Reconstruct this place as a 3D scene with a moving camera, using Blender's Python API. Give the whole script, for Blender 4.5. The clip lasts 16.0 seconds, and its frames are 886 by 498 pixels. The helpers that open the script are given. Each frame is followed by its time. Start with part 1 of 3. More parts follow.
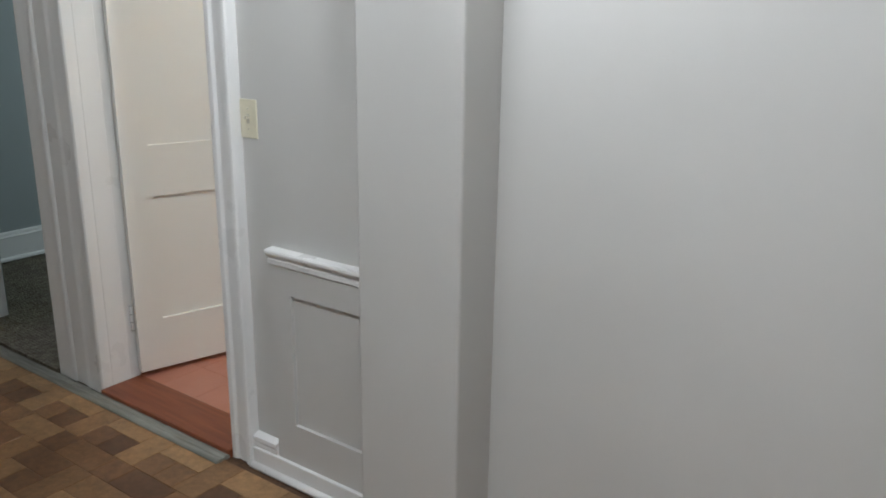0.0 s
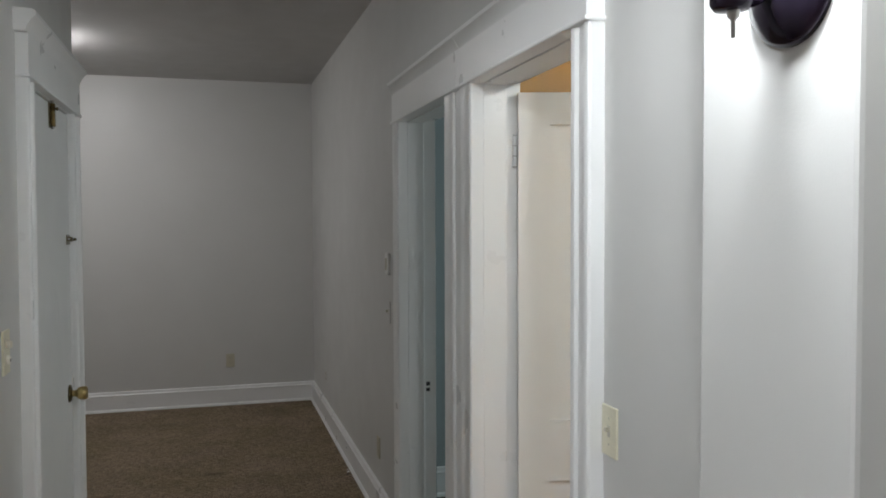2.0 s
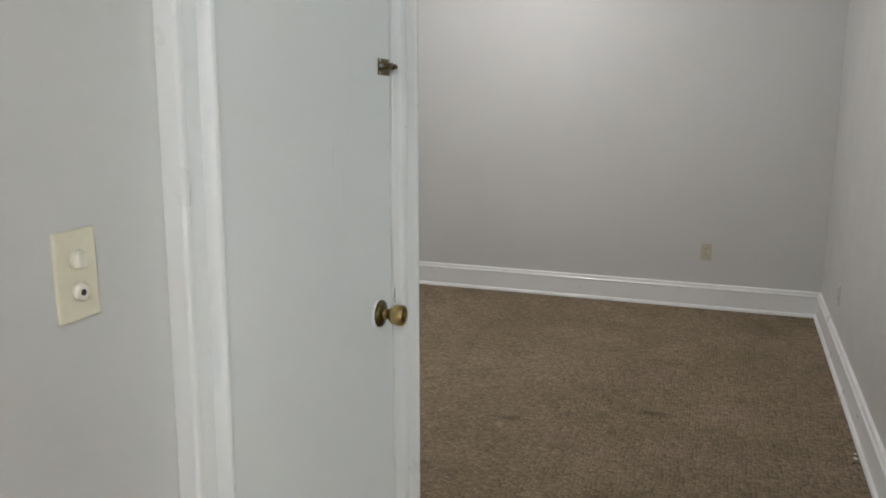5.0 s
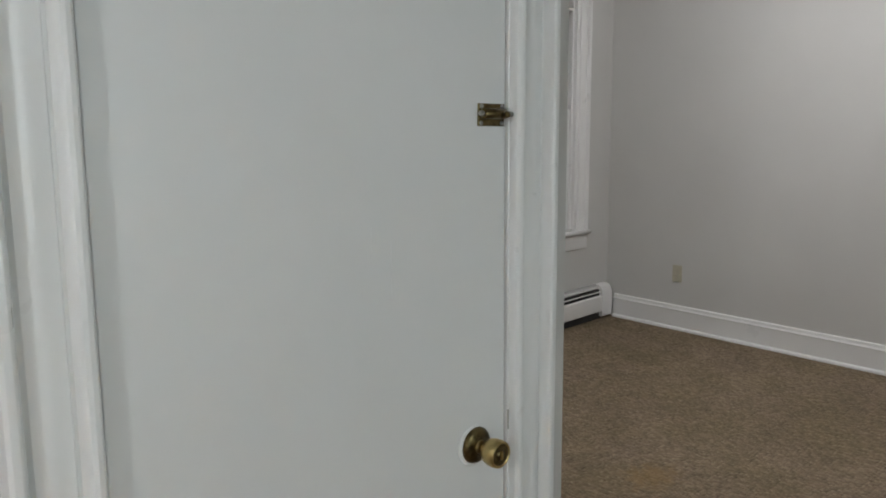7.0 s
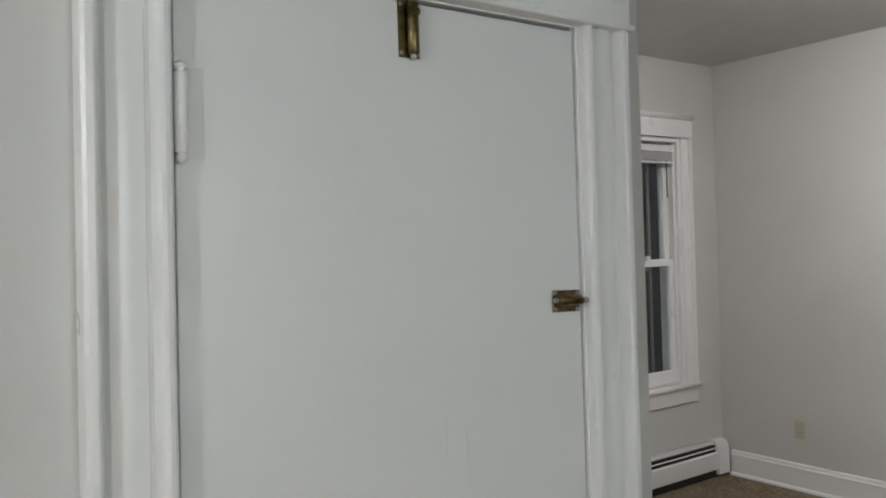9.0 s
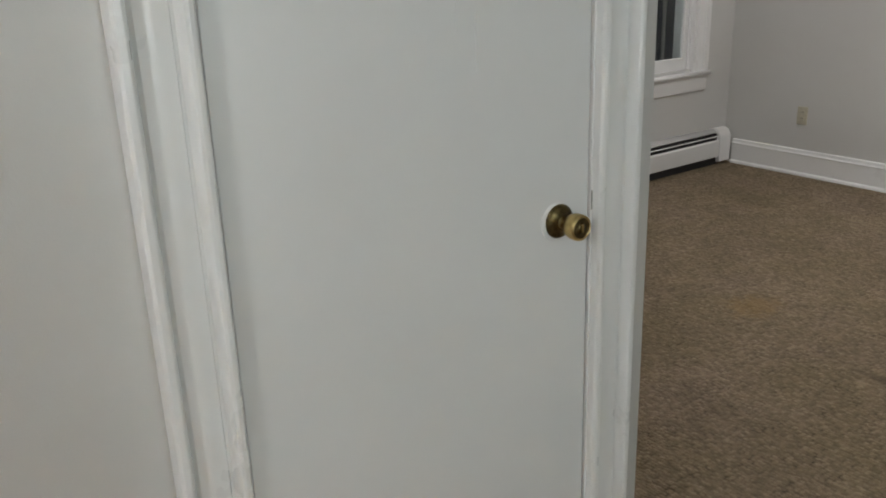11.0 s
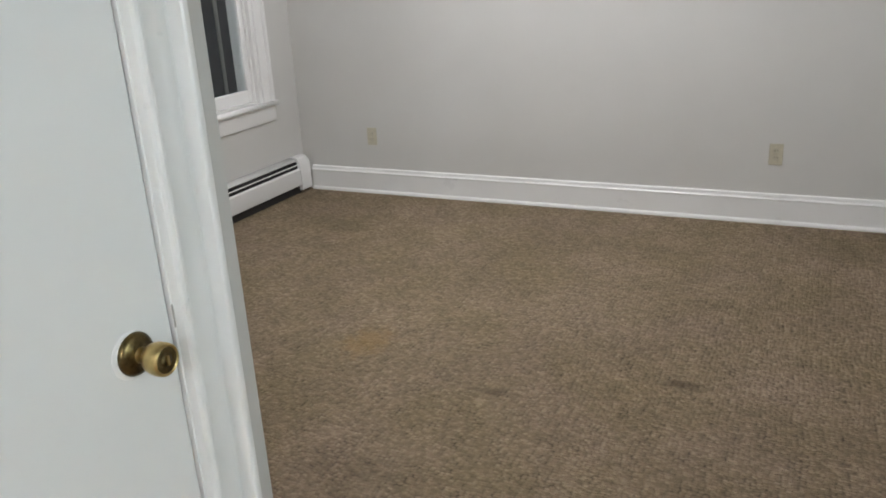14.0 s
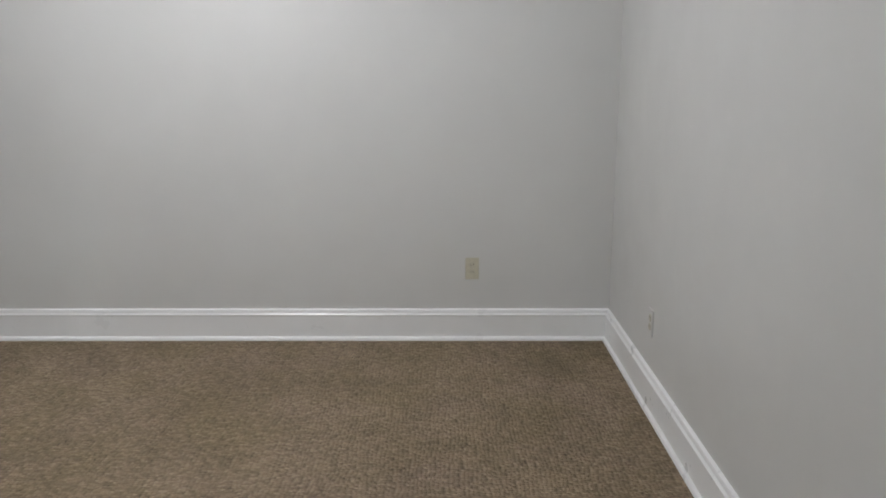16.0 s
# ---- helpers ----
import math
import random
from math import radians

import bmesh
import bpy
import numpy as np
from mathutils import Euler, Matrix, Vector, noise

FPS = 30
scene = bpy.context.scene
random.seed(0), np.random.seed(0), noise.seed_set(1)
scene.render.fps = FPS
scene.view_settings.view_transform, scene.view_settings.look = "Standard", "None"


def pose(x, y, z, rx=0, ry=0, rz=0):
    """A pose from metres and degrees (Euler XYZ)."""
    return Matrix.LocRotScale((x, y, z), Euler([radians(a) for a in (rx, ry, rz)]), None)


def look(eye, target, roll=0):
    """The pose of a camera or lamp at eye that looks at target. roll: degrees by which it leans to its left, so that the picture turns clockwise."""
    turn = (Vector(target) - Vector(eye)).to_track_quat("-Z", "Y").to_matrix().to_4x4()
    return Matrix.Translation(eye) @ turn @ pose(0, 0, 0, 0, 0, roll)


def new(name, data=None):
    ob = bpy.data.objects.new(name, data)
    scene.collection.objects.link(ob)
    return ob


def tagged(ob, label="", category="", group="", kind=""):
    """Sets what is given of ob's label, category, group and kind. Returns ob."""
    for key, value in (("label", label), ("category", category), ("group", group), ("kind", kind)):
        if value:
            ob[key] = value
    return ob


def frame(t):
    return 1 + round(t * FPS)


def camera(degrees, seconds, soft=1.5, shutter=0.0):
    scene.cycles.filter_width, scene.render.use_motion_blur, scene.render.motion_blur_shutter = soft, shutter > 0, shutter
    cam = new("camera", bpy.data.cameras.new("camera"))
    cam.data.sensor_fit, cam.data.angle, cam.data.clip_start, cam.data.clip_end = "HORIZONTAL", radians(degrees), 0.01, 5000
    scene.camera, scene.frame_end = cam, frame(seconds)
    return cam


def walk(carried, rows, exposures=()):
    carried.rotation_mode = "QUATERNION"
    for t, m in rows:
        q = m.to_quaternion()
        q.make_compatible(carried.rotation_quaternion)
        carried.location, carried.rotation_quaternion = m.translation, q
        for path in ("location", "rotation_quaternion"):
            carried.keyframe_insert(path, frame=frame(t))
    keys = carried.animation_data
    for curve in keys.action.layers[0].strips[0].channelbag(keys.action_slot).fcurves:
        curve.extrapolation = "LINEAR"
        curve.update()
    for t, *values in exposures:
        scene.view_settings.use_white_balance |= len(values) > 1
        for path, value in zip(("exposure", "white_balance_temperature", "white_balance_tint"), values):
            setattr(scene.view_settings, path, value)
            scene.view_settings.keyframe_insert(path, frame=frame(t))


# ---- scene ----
cam = camera(57.4, 16.0, 1.8)
PATH = [
    (0, (-0.15, -0.029, 1.434), (-1.272, 1.529, 0.872), 0.8),
    (0.5, (-0.043, 0.203, 1.48), (-1.541, 1.433, 0.988), 0.1),
    (1, (-0.119, 0.407, 1.54), (-1.813, 1.405, 1.176), -0.8),
    (1.5, (-0.225, 0.557, 1.561), (-2.047, 1.362, 1.381), -0.9),
    (2, (-0.389, 0.728, 1.601), (-2.311, 1.276, 1.53), -0.2),
    (2.5, (-0.616, 0.857, 1.569), (-2.583, 1.215, 1.506), 0.2),
    (3, (-0.858, 0.949, 1.523), (-2.851, 1.034, 1.379), -0.6),
    (3.5, (-1.136, 1.023, 1.487), (-3.092, 0.758, 1.169), -0.6),
    (4, (-1.374, 1.008, 1.471), (-3.298, 0.586, 1.124), -0.4),
    (4.2, (-1.491, 0.977, 1.473), (-3.411, 0.542, 1.122), -0.4),
    (6.5, (-2.77, 1.089, 1.532), (-4.222, -0.217, 1.103), -0.3),
    (7, (-2.802, 1.165, 1.555), (-4.154, -0.263, 1.195), -0.6),
    (7.5, (-2.785, 1.196, 1.615), (-4.128, -0.274, 1.43), -0.6),
    (8, (-2.805, 1.211, 1.653), (-4.116, -0.298, 1.601), -0.8),
    (8.5, (-2.814, 1.251, 1.665), (-4.064, -0.311, 1.685), -1.7),
    (9, (-2.824, 1.237, 1.638), (-3.992, -0.387, 1.628), -1.9),
    (9.5, (-2.824, 1.229, 1.567), (-3.944, -0.412, 1.337), -1.5),
    (10, (-2.816, 1.238, 1.506), (-3.894, -0.386, 1.06), -1.7),
    (10.2, (-2.792, 1.26, 1.47), (-3.851, -0.358, 0.961), -2.8),
    (12.3, (-2.766, 1.299, 1.396), (-3.882, -0.112, 0.523), -2.7),
    (12.5, (-2.776, 1.284, 1.402), (-4.026, -0.017, 0.54), -1.7),
    (13, (-2.807, 1.238, 1.436), (-4.251, 0.122, 0.617), -3.0),
    (13.5, (-2.91, 1.188, 1.447), (-4.548, 0.284, 0.74), -2.8),
    (14, (-3.024, 1.091, 1.461), (-4.718, 0.265, 0.792), -3.2),
    (14.5, (-3.135, 0.947, 1.465), (-4.91, 0.315, 0.799), -4.1),
    (15, (-3.259, 0.903, 1.49), (-5.13, 0.581, 0.86), -3.3),
    (15.5, (-3.372, 0.829, 1.448), (-5.298, 0.687, 0.929), -2.1),
    (16, (-3.549, 0.71, 1.414), (-5.5, 0.712, 0.974), -0.0),
]
STOPS = [(0.0, 0.05, 6380, 10), (1.0, 0.05, 6430, 10), (2.0, -0.13, 6470, 10), (2.5, -0.13, 6500, 10), (3.0, 0.18, 6700, 10), (3.5, 0.7, 6700, 10), (4.2, 0.95, 6600, 10), (6.5, 0.62, 6480, 10), (8.5, 0.66, 6530, 10),
         (10.2, 0.68, 6650, 10), (12.5, 0.88, 6600, 10), (13.0, 1.1, 6530, 10), (13.5, 1.26, 6450, 10), (14.5, 1.36, 6380, 10), (15.5, 1.33, 6250, 10), (16.0, 1.17, 6250, 10)]
walk(cam, [(t, look(eye, target, roll)) for t, eye, target, roll in PATH], STOPS)

# ---- world: night outside, the lamps light the place ----
world = bpy.data.worlds.new("world")
world.use_nodes = True
scene.world = world
world.node_tree.nodes["Background"].inputs[0].default_value = (0.35, 0.45, 0.6, 1)
world.node_tree.nodes["Background"].inputs[1].default_value = 0.05

ROOM_LAMP, KITCHEN_LAMP, SCONCE_LAMP, BATH_LAMP = 80.0, 140.0, 212.0, 760.0
DARK_ROOM_FILL = 26.0                          # fill light added at the dark room's unseen window

# ---- plan, in metres ----
NORTH, WEST, SOUTH, HALL_S = 1.59, -7.645, -2.212, 0.176
CEIL, CARPET, TILE = 2.81, 0.0, -0.035
STUB_X = -4.075                      # where the hall's south wall ends
D1 = (-4.0, -3.24)                   # doorway to the dark room
D2 = (-2.925, -2.165)                # doorway to the bathroom
HD = (-3.893, -3.15)                 # the closed closet door
HEAD_N, HEAD_S = 2.05, 2.028
CH = (-1.494, -1.172, 1.46)          # chimney breast: x, x, face y
EAST = 2.2


# ---- materials ----
def material(name, rough=0.5, metal=0.0):
    m = bpy.data.materials.new(name)
    m.use_nodes = True
    b = m.node_tree.nodes["Principled BSDF"]
    b.inputs["Roughness"].default_value, b.inputs["Metallic"].default_value = rough, metal
    return m, m.node_tree, b


def ramp(nt, fac, stops):
    r = nt.nodes.new("ShaderNodeValToRGB")
    el = r.color_ramp.elements
    while len(el) < len(stops):
        el.new(0.5)
    for e, (p, c) in zip(el, stops):
        e.position, e.color = p, (*c, 1)
    nt.links.new(fac, r.inputs[0])
    return r.outputs[0]


def noise_tex(nt, scale, detail=4, rough=0.55, stretch=(1, 1, 1)):
    g = nt.nodes.new("ShaderNodeNewGeometry")
    mp = nt.nodes.new("ShaderNodeMapping")
    mp.inputs["Scale"].default_value = stretch
    n = nt.nodes.new("ShaderNodeTexNoise")
    n.inputs["Scale"].default_value, n.inputs["Detail"].default_value, n.inputs["Roughness"].default_value = scale, detail, rough
    nt.links.new(g.outputs["Position"], mp.inputs[0])
    nt.links.new(mp.outputs[0], n.inputs[0])
    return n.outputs[0]


def mix(nt, fac, a, b, mode="MIX"):
    m = nt.nodes.new("ShaderNodeMix")
    m.data_type, m.blend_type = "RGBA", mode
    for sock, v in ((m.inputs[0], fac), (m.inputs[6], a), (m.inputs[7], b)):
        if isinstance(v, (int, float)):
            sock.default_value = v
        elif isinstance(v, tuple):
            sock.default_value = (*v, 1)
        else:
            nt.links.new(v, sock)
    return m.outputs[2]


def bump(nt, b, height, strength, distance):
    n = nt.nodes.new("ShaderNodeBump")
    n.inputs["Strength"].default_value, n.inputs["Distance"].default_value = strength, distance
    nt.links.new(height, n.inputs["Height"])
    nt.links.new(n.outputs[0], b.inputs["Normal"])


def paint(name, colour, rough, grain=0.25, spread=0.03, dirt=None):
    """Brushed or rolled paint: uneven tone, roller stipple, faint scuffs."""
    m, nt, b = material(name, rough)
    lo, hi = tuple(c * (1 - spread) for c in colour), tuple(min(1, c * (1 + spread)) for c in colour)
    col = ramp(nt, noise_tex(nt, 2.2, 5), [(0.3, lo), (0.7, hi)])
    if dirt:
        spots = ramp(nt, noise_tex(nt, 9, 8, 0.7), [(0.62, (0, 0, 0)), (0.9, (0.05, 0.05, 0.05))])
        col = mix(nt, spots, col, dirt)
    nt.links.new(col, b.inputs["Base Color"])
    rr = ramp(nt, noise_tex(nt, 6, 4), [(0.3, (rough - 0.06,) * 3), (0.7, (rough + 0.08,) * 3)])
    nt.links.new(rr, b.inputs["Roughness"])
    bump(nt, b, noise_tex(nt, 260, 3), grain, 0.0012)
    return m


def plain(name, colour, rough, metal=0.0, spread=0.08):
    m, nt, b = material(name, rough, metal)
    lo, hi = tuple(c * (1 - spread) for c in colour), tuple(min(1, c * (1 + spread)) for c in colour)
    nt.links.new(ramp(nt, noise_tex(nt, 60, 3), [(0.3, lo), (0.7, hi)]), b.inputs["Base Color"])
    return m


def lamp_glass(name, colour, strength):
    m, nt, b = material(name, 0.4)
    b.inputs["Base Color"].default_value = (0.8, 0.8, 0.8, 1)
    b.inputs["Emission Color"].default_value = (*colour, 1)
    b.inputs["Emission Strength"].default_value = strength
    return m


WALL = paint("wall_paint", (0.61, 0.605, 0.585), 0.42, 0.2, 0.02)
TRIM = paint("trim_paint", (0.815, 0.815, 0.805), 0.32, 0.12, 0.02, (0.62, 0.6, 0.56))
DOORW = paint("door_paint", (0.72, 0.72, 0.71), 0.36, 0.07, 0.025)
CREAM = paint("cream_paint", (0.82, 0.80, 0.75), 0.4, 0.15, 0.02)
CEILP = paint("ceiling_paint", (0.50, 0.49, 0.48), 0.38, 0.15, 0.02)
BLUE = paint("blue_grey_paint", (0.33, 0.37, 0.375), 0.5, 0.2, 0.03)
OCHRE = paint("ochre_paint", (0.45, 0.25, 0.065), 0.5, 0.2, 0.04)
BONE = plain("bone_plastic", (0.52, 0.49, 0.38), 0.35)
IVORY = plain("ivory_plastic", (0.75, 0.71, 0.55), 0.35, 0.0, 0.03)
CREAMP = plain("cream_plastic", (0.80, 0.77, 0.66), 0.35, 0.0, 0.03)
BONE_D = plain("bone_plastic_worn", (0.50, 0.47, 0.37), 0.4)
WHITEP = plain("white_plastic", (0.78, 0.78, 0.76), 0.35)
BLACK = plain("dark_slot", (0.02, 0.02, 0.02), 0.6)
BRASS = plain("antique_brass", (0.15, 0.112, 0.05), 0.3, 1.0, 0.5)
BRASS_L = plain("polished_brass", (0.52, 0.39, 0.17), 0.3, 1.0, 0.15)
STEEL = plain("worn_steel", (0.4, 0.39, 0.37), 0.4, 1.0, 0.2)
BRONZE = plain("dark_bronze", (0.025, 0.018, 0.035), 0.16, 0.4)
RADIATOR = paint("radiator_enamel", (0.78, 0.78, 0.77), 0.35, 0.05, 0.01)
ROOM_GLASS = lamp_glass("lit_dome_glass", (1.0, 0.99, 1.0), ROOM_LAMP)
KITCHEN_GLASS = lamp_glass("lit_kitchen_glass", (0.945, 1.0, 1.05), KITCHEN_LAMP)
BULB = lamp_glass("lit_bulb", (0.945, 1.0, 1.04), SCONCE_LAMP)
BATH_BULB = lamp_glass("lit_bath_bulb", (0.90, 1.0, 1.04), BATH_LAMP)
FACADE = paint("dark_siding", (0.05, 0.05, 0.055), 0.7, 0.3, 0.1)


def loops(nt, scale, jitter):
    """Yarn loops in nearly straight rows: distance from each loop's middle, and a grey of its own."""
    g = nt.nodes.new("ShaderNodeNewGeometry")
    wob = nt.nodes.new("ShaderNodeTexNoise")
    wob.inputs["Scale"].default_value = 5.0
    add = nt.nodes.new("ShaderNodeVectorMath")
    add.operation = "MULTIPLY_ADD"
    add.inputs[1].default_value = (0.05, 0.05, 0)
    nt.links.new(g.outputs["Position"], wob.inputs[0])
    nt.links.new(wob.outputs["Color"], add.inputs[0])
    nt.links.new(g.outputs["Position"], add.inputs[2])
    mp = nt.nodes.new("ShaderNodeMapping")
    mp.inputs["Scale"].default_value = (1.0, 0.78, 1.0)
    nt.links.new(add.outputs[0], mp.inputs[0])
    v = nt.nodes.new("ShaderNodeTexVoronoi")
    v.voronoi_dimensions = "2D"
    v.inputs["Scale"].default_value, v.inputs["Randomness"].default_value = scale, jitter
    nt.links.new(mp.outputs[0], v.inputs["Vector"])
    bw = nt.nodes.new("ShaderNodeRGBToBW")
    nt.links.new(v.outputs["Color"], bw.inputs[0])
    return v.outputs["Distance"], bw.outputs[0]


def carpet(name, dark, mid, light):
    """Patterned loop pile: loops in rows with painted shade in the gaps, flattened and soiled in soft patches."""
    m, nt, b = material(name, 0.95)
    dist, own = loops(nt, 80, 0.55)
    fine = noise_tex(nt, 230, 3, 0.7)
    clump = noise_tex(nt, 42, 4, 0.65, (1.0, 0.7, 1))
    patch = noise_tex(nt, 4.5, 5, 0.62)
    worn = noise_tex(nt, 1.2, 4, 0.6)
    col = ramp(nt, clump, [(0.28, dark), (0.49, mid), (0.72, light)])
    col = mix(nt, 0.6, col, ramp(nt, own, [(0.1, (0.30,) * 3), (0.9, (0.70,) * 3)]), "OVERLAY")
    # Shade down between the loops, multiplied into the pile colour.
    gap_shade = ramp(nt, dist, [(0.30, (1.0,) * 3), (0.48, (0.78,) * 3), (0.66, (0.16,) * 3)])
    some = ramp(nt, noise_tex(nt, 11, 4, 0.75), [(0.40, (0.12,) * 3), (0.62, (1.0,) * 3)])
    col = mix(nt, some, col, mix(nt, 0.85, col, gap_shade, "MULTIPLY"))
    col = mix(nt, 0.55, col, ramp(nt, fine, [(0.32, (0.32,) * 3), (0.68, (0.66,) * 3)]), "OVERLAY")
    tint = ramp(nt, noise_tex(nt, 2.4, 5, 0.65), [(0.36, (0.250, 0.195, 0.100)), (0.64, (0.275, 0.202, 0.158))])
    col = mix(nt, 0.25, col, tint)
    col = mix(nt, 0.5, col, ramp(nt, patch, [(0.32, (0.38,) * 3), (0.68, (0.61,) * 3)]), "OVERLAY")
    col = mix(nt, 0.4, col, ramp(nt, worn, [(0.36, (0.40, 0.395, 0.38)), (0.64, (0.60, 0.595, 0.59))]), "OVERLAY")
    nt.links.new(col, b.inputs["Base Color"])
    b.inputs["Specular IOR Level"].default_value = 0.12
    inv = ramp(nt, dist, [(0.1, (1.0,) * 3), (0.8, (0.0,) * 3)])
    bump(nt, b, mix(nt, 0.35, inv, fine), 0.9, 0.012)
    return m, nt, b


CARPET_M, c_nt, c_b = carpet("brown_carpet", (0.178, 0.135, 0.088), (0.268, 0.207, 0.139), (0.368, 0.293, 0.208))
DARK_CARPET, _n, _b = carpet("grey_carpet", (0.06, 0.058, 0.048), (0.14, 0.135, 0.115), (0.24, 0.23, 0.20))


def stain(nt, b, x, y, rx, ry, colour, amount):
    """A soft-edged spill in the pile round (x, y)."""
    col = b.inputs["Base Color"].links[0].from_socket
    g = nt.nodes.new("ShaderNodeNewGeometry")
    mp = nt.nodes.new("ShaderNodeMapping")
    mp.inputs["Location"].default_value, mp.inputs["Scale"].default_value = (-x / rx, -y / ry, 0), (1 / rx, 1 / ry, 0)
    nt.links.new(g.outputs["Position"], mp.inputs[0])
    ln = nt.nodes.new("ShaderNodeVectorMath")
    ln.operation = "LENGTH"
    nt.links.new(mp.outputs[0], ln.inputs[0])
    add = nt.nodes.new("ShaderNodeMath")
    add.operation = "MULTIPLY_ADD"
    add.inputs[1].default_value, add.inputs[2].default_value = 1.6, -0.8
    nt.links.new(noise_tex(nt, 22, 4), add.inputs[0])
    tot = nt.nodes.new("ShaderNodeMath")
    nt.links.new(ln.outputs["Value"], tot.inputs[0])
    nt.links.new(add.outputs[0], tot.inputs[1])
    f = ramp(nt, tot.outputs[0], [(0.3, (amount,) * 3), (1.0, (0, 0, 0))])
    nt.links.new(mix(nt, f, col, colour), b.inputs["Base Color"])


stain(c_nt, c_b, -5.60, -0.53, 0.17, 0.13, (0.33, 0.20, 0.07), 0.36)
stain(c_nt, c_b, -5.66, 0.72, 0.04, 0.10, (0.08, 0.06, 0.04), 0.6)
stain(c_nt, c_b, -5.39, 0.12, 0.035, 0.095, (0.09, 0.066, 0.044), 0.5)


def tile_material(name, browns):
    """Printed vinyl: each piece takes its own brown, mottled like fired clay."""
    m, nt, b = material(name, 0.38)
    info = nt.nodes.new("ShaderNodeObjectInfo")
    isl = nt.nodes.new("ShaderNodeNewGeometry")
    add = nt.nodes.new("ShaderNodeMath")
    nt.links.new(info.outputs["Random"], add.inputs[0])
    nt.links.new(isl.outputs["Random Per Island"], add.inputs[1])
    fr = nt.nodes.new("ShaderNodeMath")
    fr.operation = "FRACT"
    nt.links.new(add.outputs[0], fr.inputs[0])
    base = ramp(nt, fr.outputs[0], [(k / (len(browns) - 1), c) for k, c in enumerate(browns)])
    mott = ramp(nt, noise_tex(nt, 38, 6, 0.7), [(0.3, (0.30,) * 3), (0.7, (0.68,) * 3)])
    wear = ramp(nt, noise_tex(nt, 7, 5, 0.65), [(0.3, (0.33,) * 3), (0.7, (0.62,) * 3)])
    base = mix(nt, 0.7, base, mott, "OVERLAY")
    nt.links.new(mix(nt, 0.7, base, wear, "OVERLAY"), b.inputs["Base Color"])
    bump(nt, b, noise_tex(nt, 140, 3), 0.25, 0.002)
    return m


TILE_L = tile_material("pale_vinyl_tile", [(0.195, 0.098, 0.040), (0.265, 0.142, 0.060), (0.335, 0.190, 0.084), (0.385, 0.226, 0.104)])
TILE_D = tile_material("dark_vinyl_tile", [(0.120, 0.052, 0.021), (0.160, 0.073, 0.029), (0.205, 0.098, 0.040), (0.27, 0.142, 0.060)])
GROUT = plain("vinyl_joint", (0.10, 0.053, 0.03), 0.6, 0.0, 0.4)
TERRACOTTA = paint("terracotta_tile", (0.50, 0.22, 0.155), 0.4, 0.3, 0.12)
GROUT_R = plain("tile_grout", (0.2, 0.11, 0.085), 0.8)


def wood(name, dark, light, rough):
    m, nt, b = material(name, rough)
    g = noise_tex(nt, 30, 6, 0.6, (0.12, 1.5, 1.5))
    nt.links.new(ramp(nt, g, [(0.3, dark), (0.7, light)]), b.inputs["Base Color"])
    bump(nt, b, g, 0.2, 0.002)
    return m


RED_WOOD = wood("red_brown_wood", (0.17, 0.045, 0.018), (0.29, 0.085, 0.035), 0.38)
ORANGE_WOOD = wood("orange_wood", (0.20, 0.082, 0.036), (0.31, 0.145, 0.066), 0.42)
GREY_STRIP = wood("grey_worn_strip", (0.15, 0.15, 0.13), (0.34, 0.34, 0.30), 0.55)


def glass_material():
    m, nt, b = material("window_glass", 0.02)
    b.inputs["Base Color"].default_value = (0.9, 0.95, 0.95, 1)
    b.inputs["Transmission Weight"].default_value = 1.0
    b.inputs["IOR"].default_value = 1.45
    return m


GLASS = glass_material()


# ---- mesh helpers ----
def box(bm, x0, x1, y0, y1, z0, z1):
    v = [bm.verts.new((x, y, z)) for z in (z0, z1) for x, y in ((x0, y0), (x1, y0), (x1, y1), (x0, y1))]
    for f in ((3, 2, 1, 0), (4, 5, 6, 7), (0, 1, 5, 4), (1, 2, 6, 5), (2, 3, 7, 6), (3, 0, 4, 7)):
        bm.faces.new([v[i] for i in f])
    return bm


def cube(x0, x1, y0, y1, z0, z1, bevel=0.0, seg=2):
    bm = box(bmesh.new(), x0, x1, y0, y1, z0, z1)
    if bevel:
        bmesh.ops.bevel(bm, geom=bm.edges[:], offset=bevel, segments=seg, profile=0.5, affect="EDGES")
    return bm


def sweep(prof, at, s0, s1, bm=None):
    """A closed profile of (u, v) drawn from s0 to s1; at(u, v, s) gives the place."""
    bm = bm or bmesh.new()
    a = [bm.verts.new(at(u, v, s0)) for u, v in prof]
    b = [bm.verts.new(at(u, v, s1)) for u, v in prof]
    n = len(prof)
    for i in range(n):
        bm.faces.new((a[i], a[(i + 1) % n], b[(i + 1) % n], b[i]))
    bm.faces.new(a[::-1])
    bm.faces.new(b)
    bmesh.ops.recalc_face_normals(bm, faces=bm.faces[:])
    for f in bm.faces:
        f.smooth = len(f.verts) == 4
    for e in bm.edges:
        e.smooth = len(e.link_faces) == 2 and e.calc_face_angle(0) < 0.42
    return bm


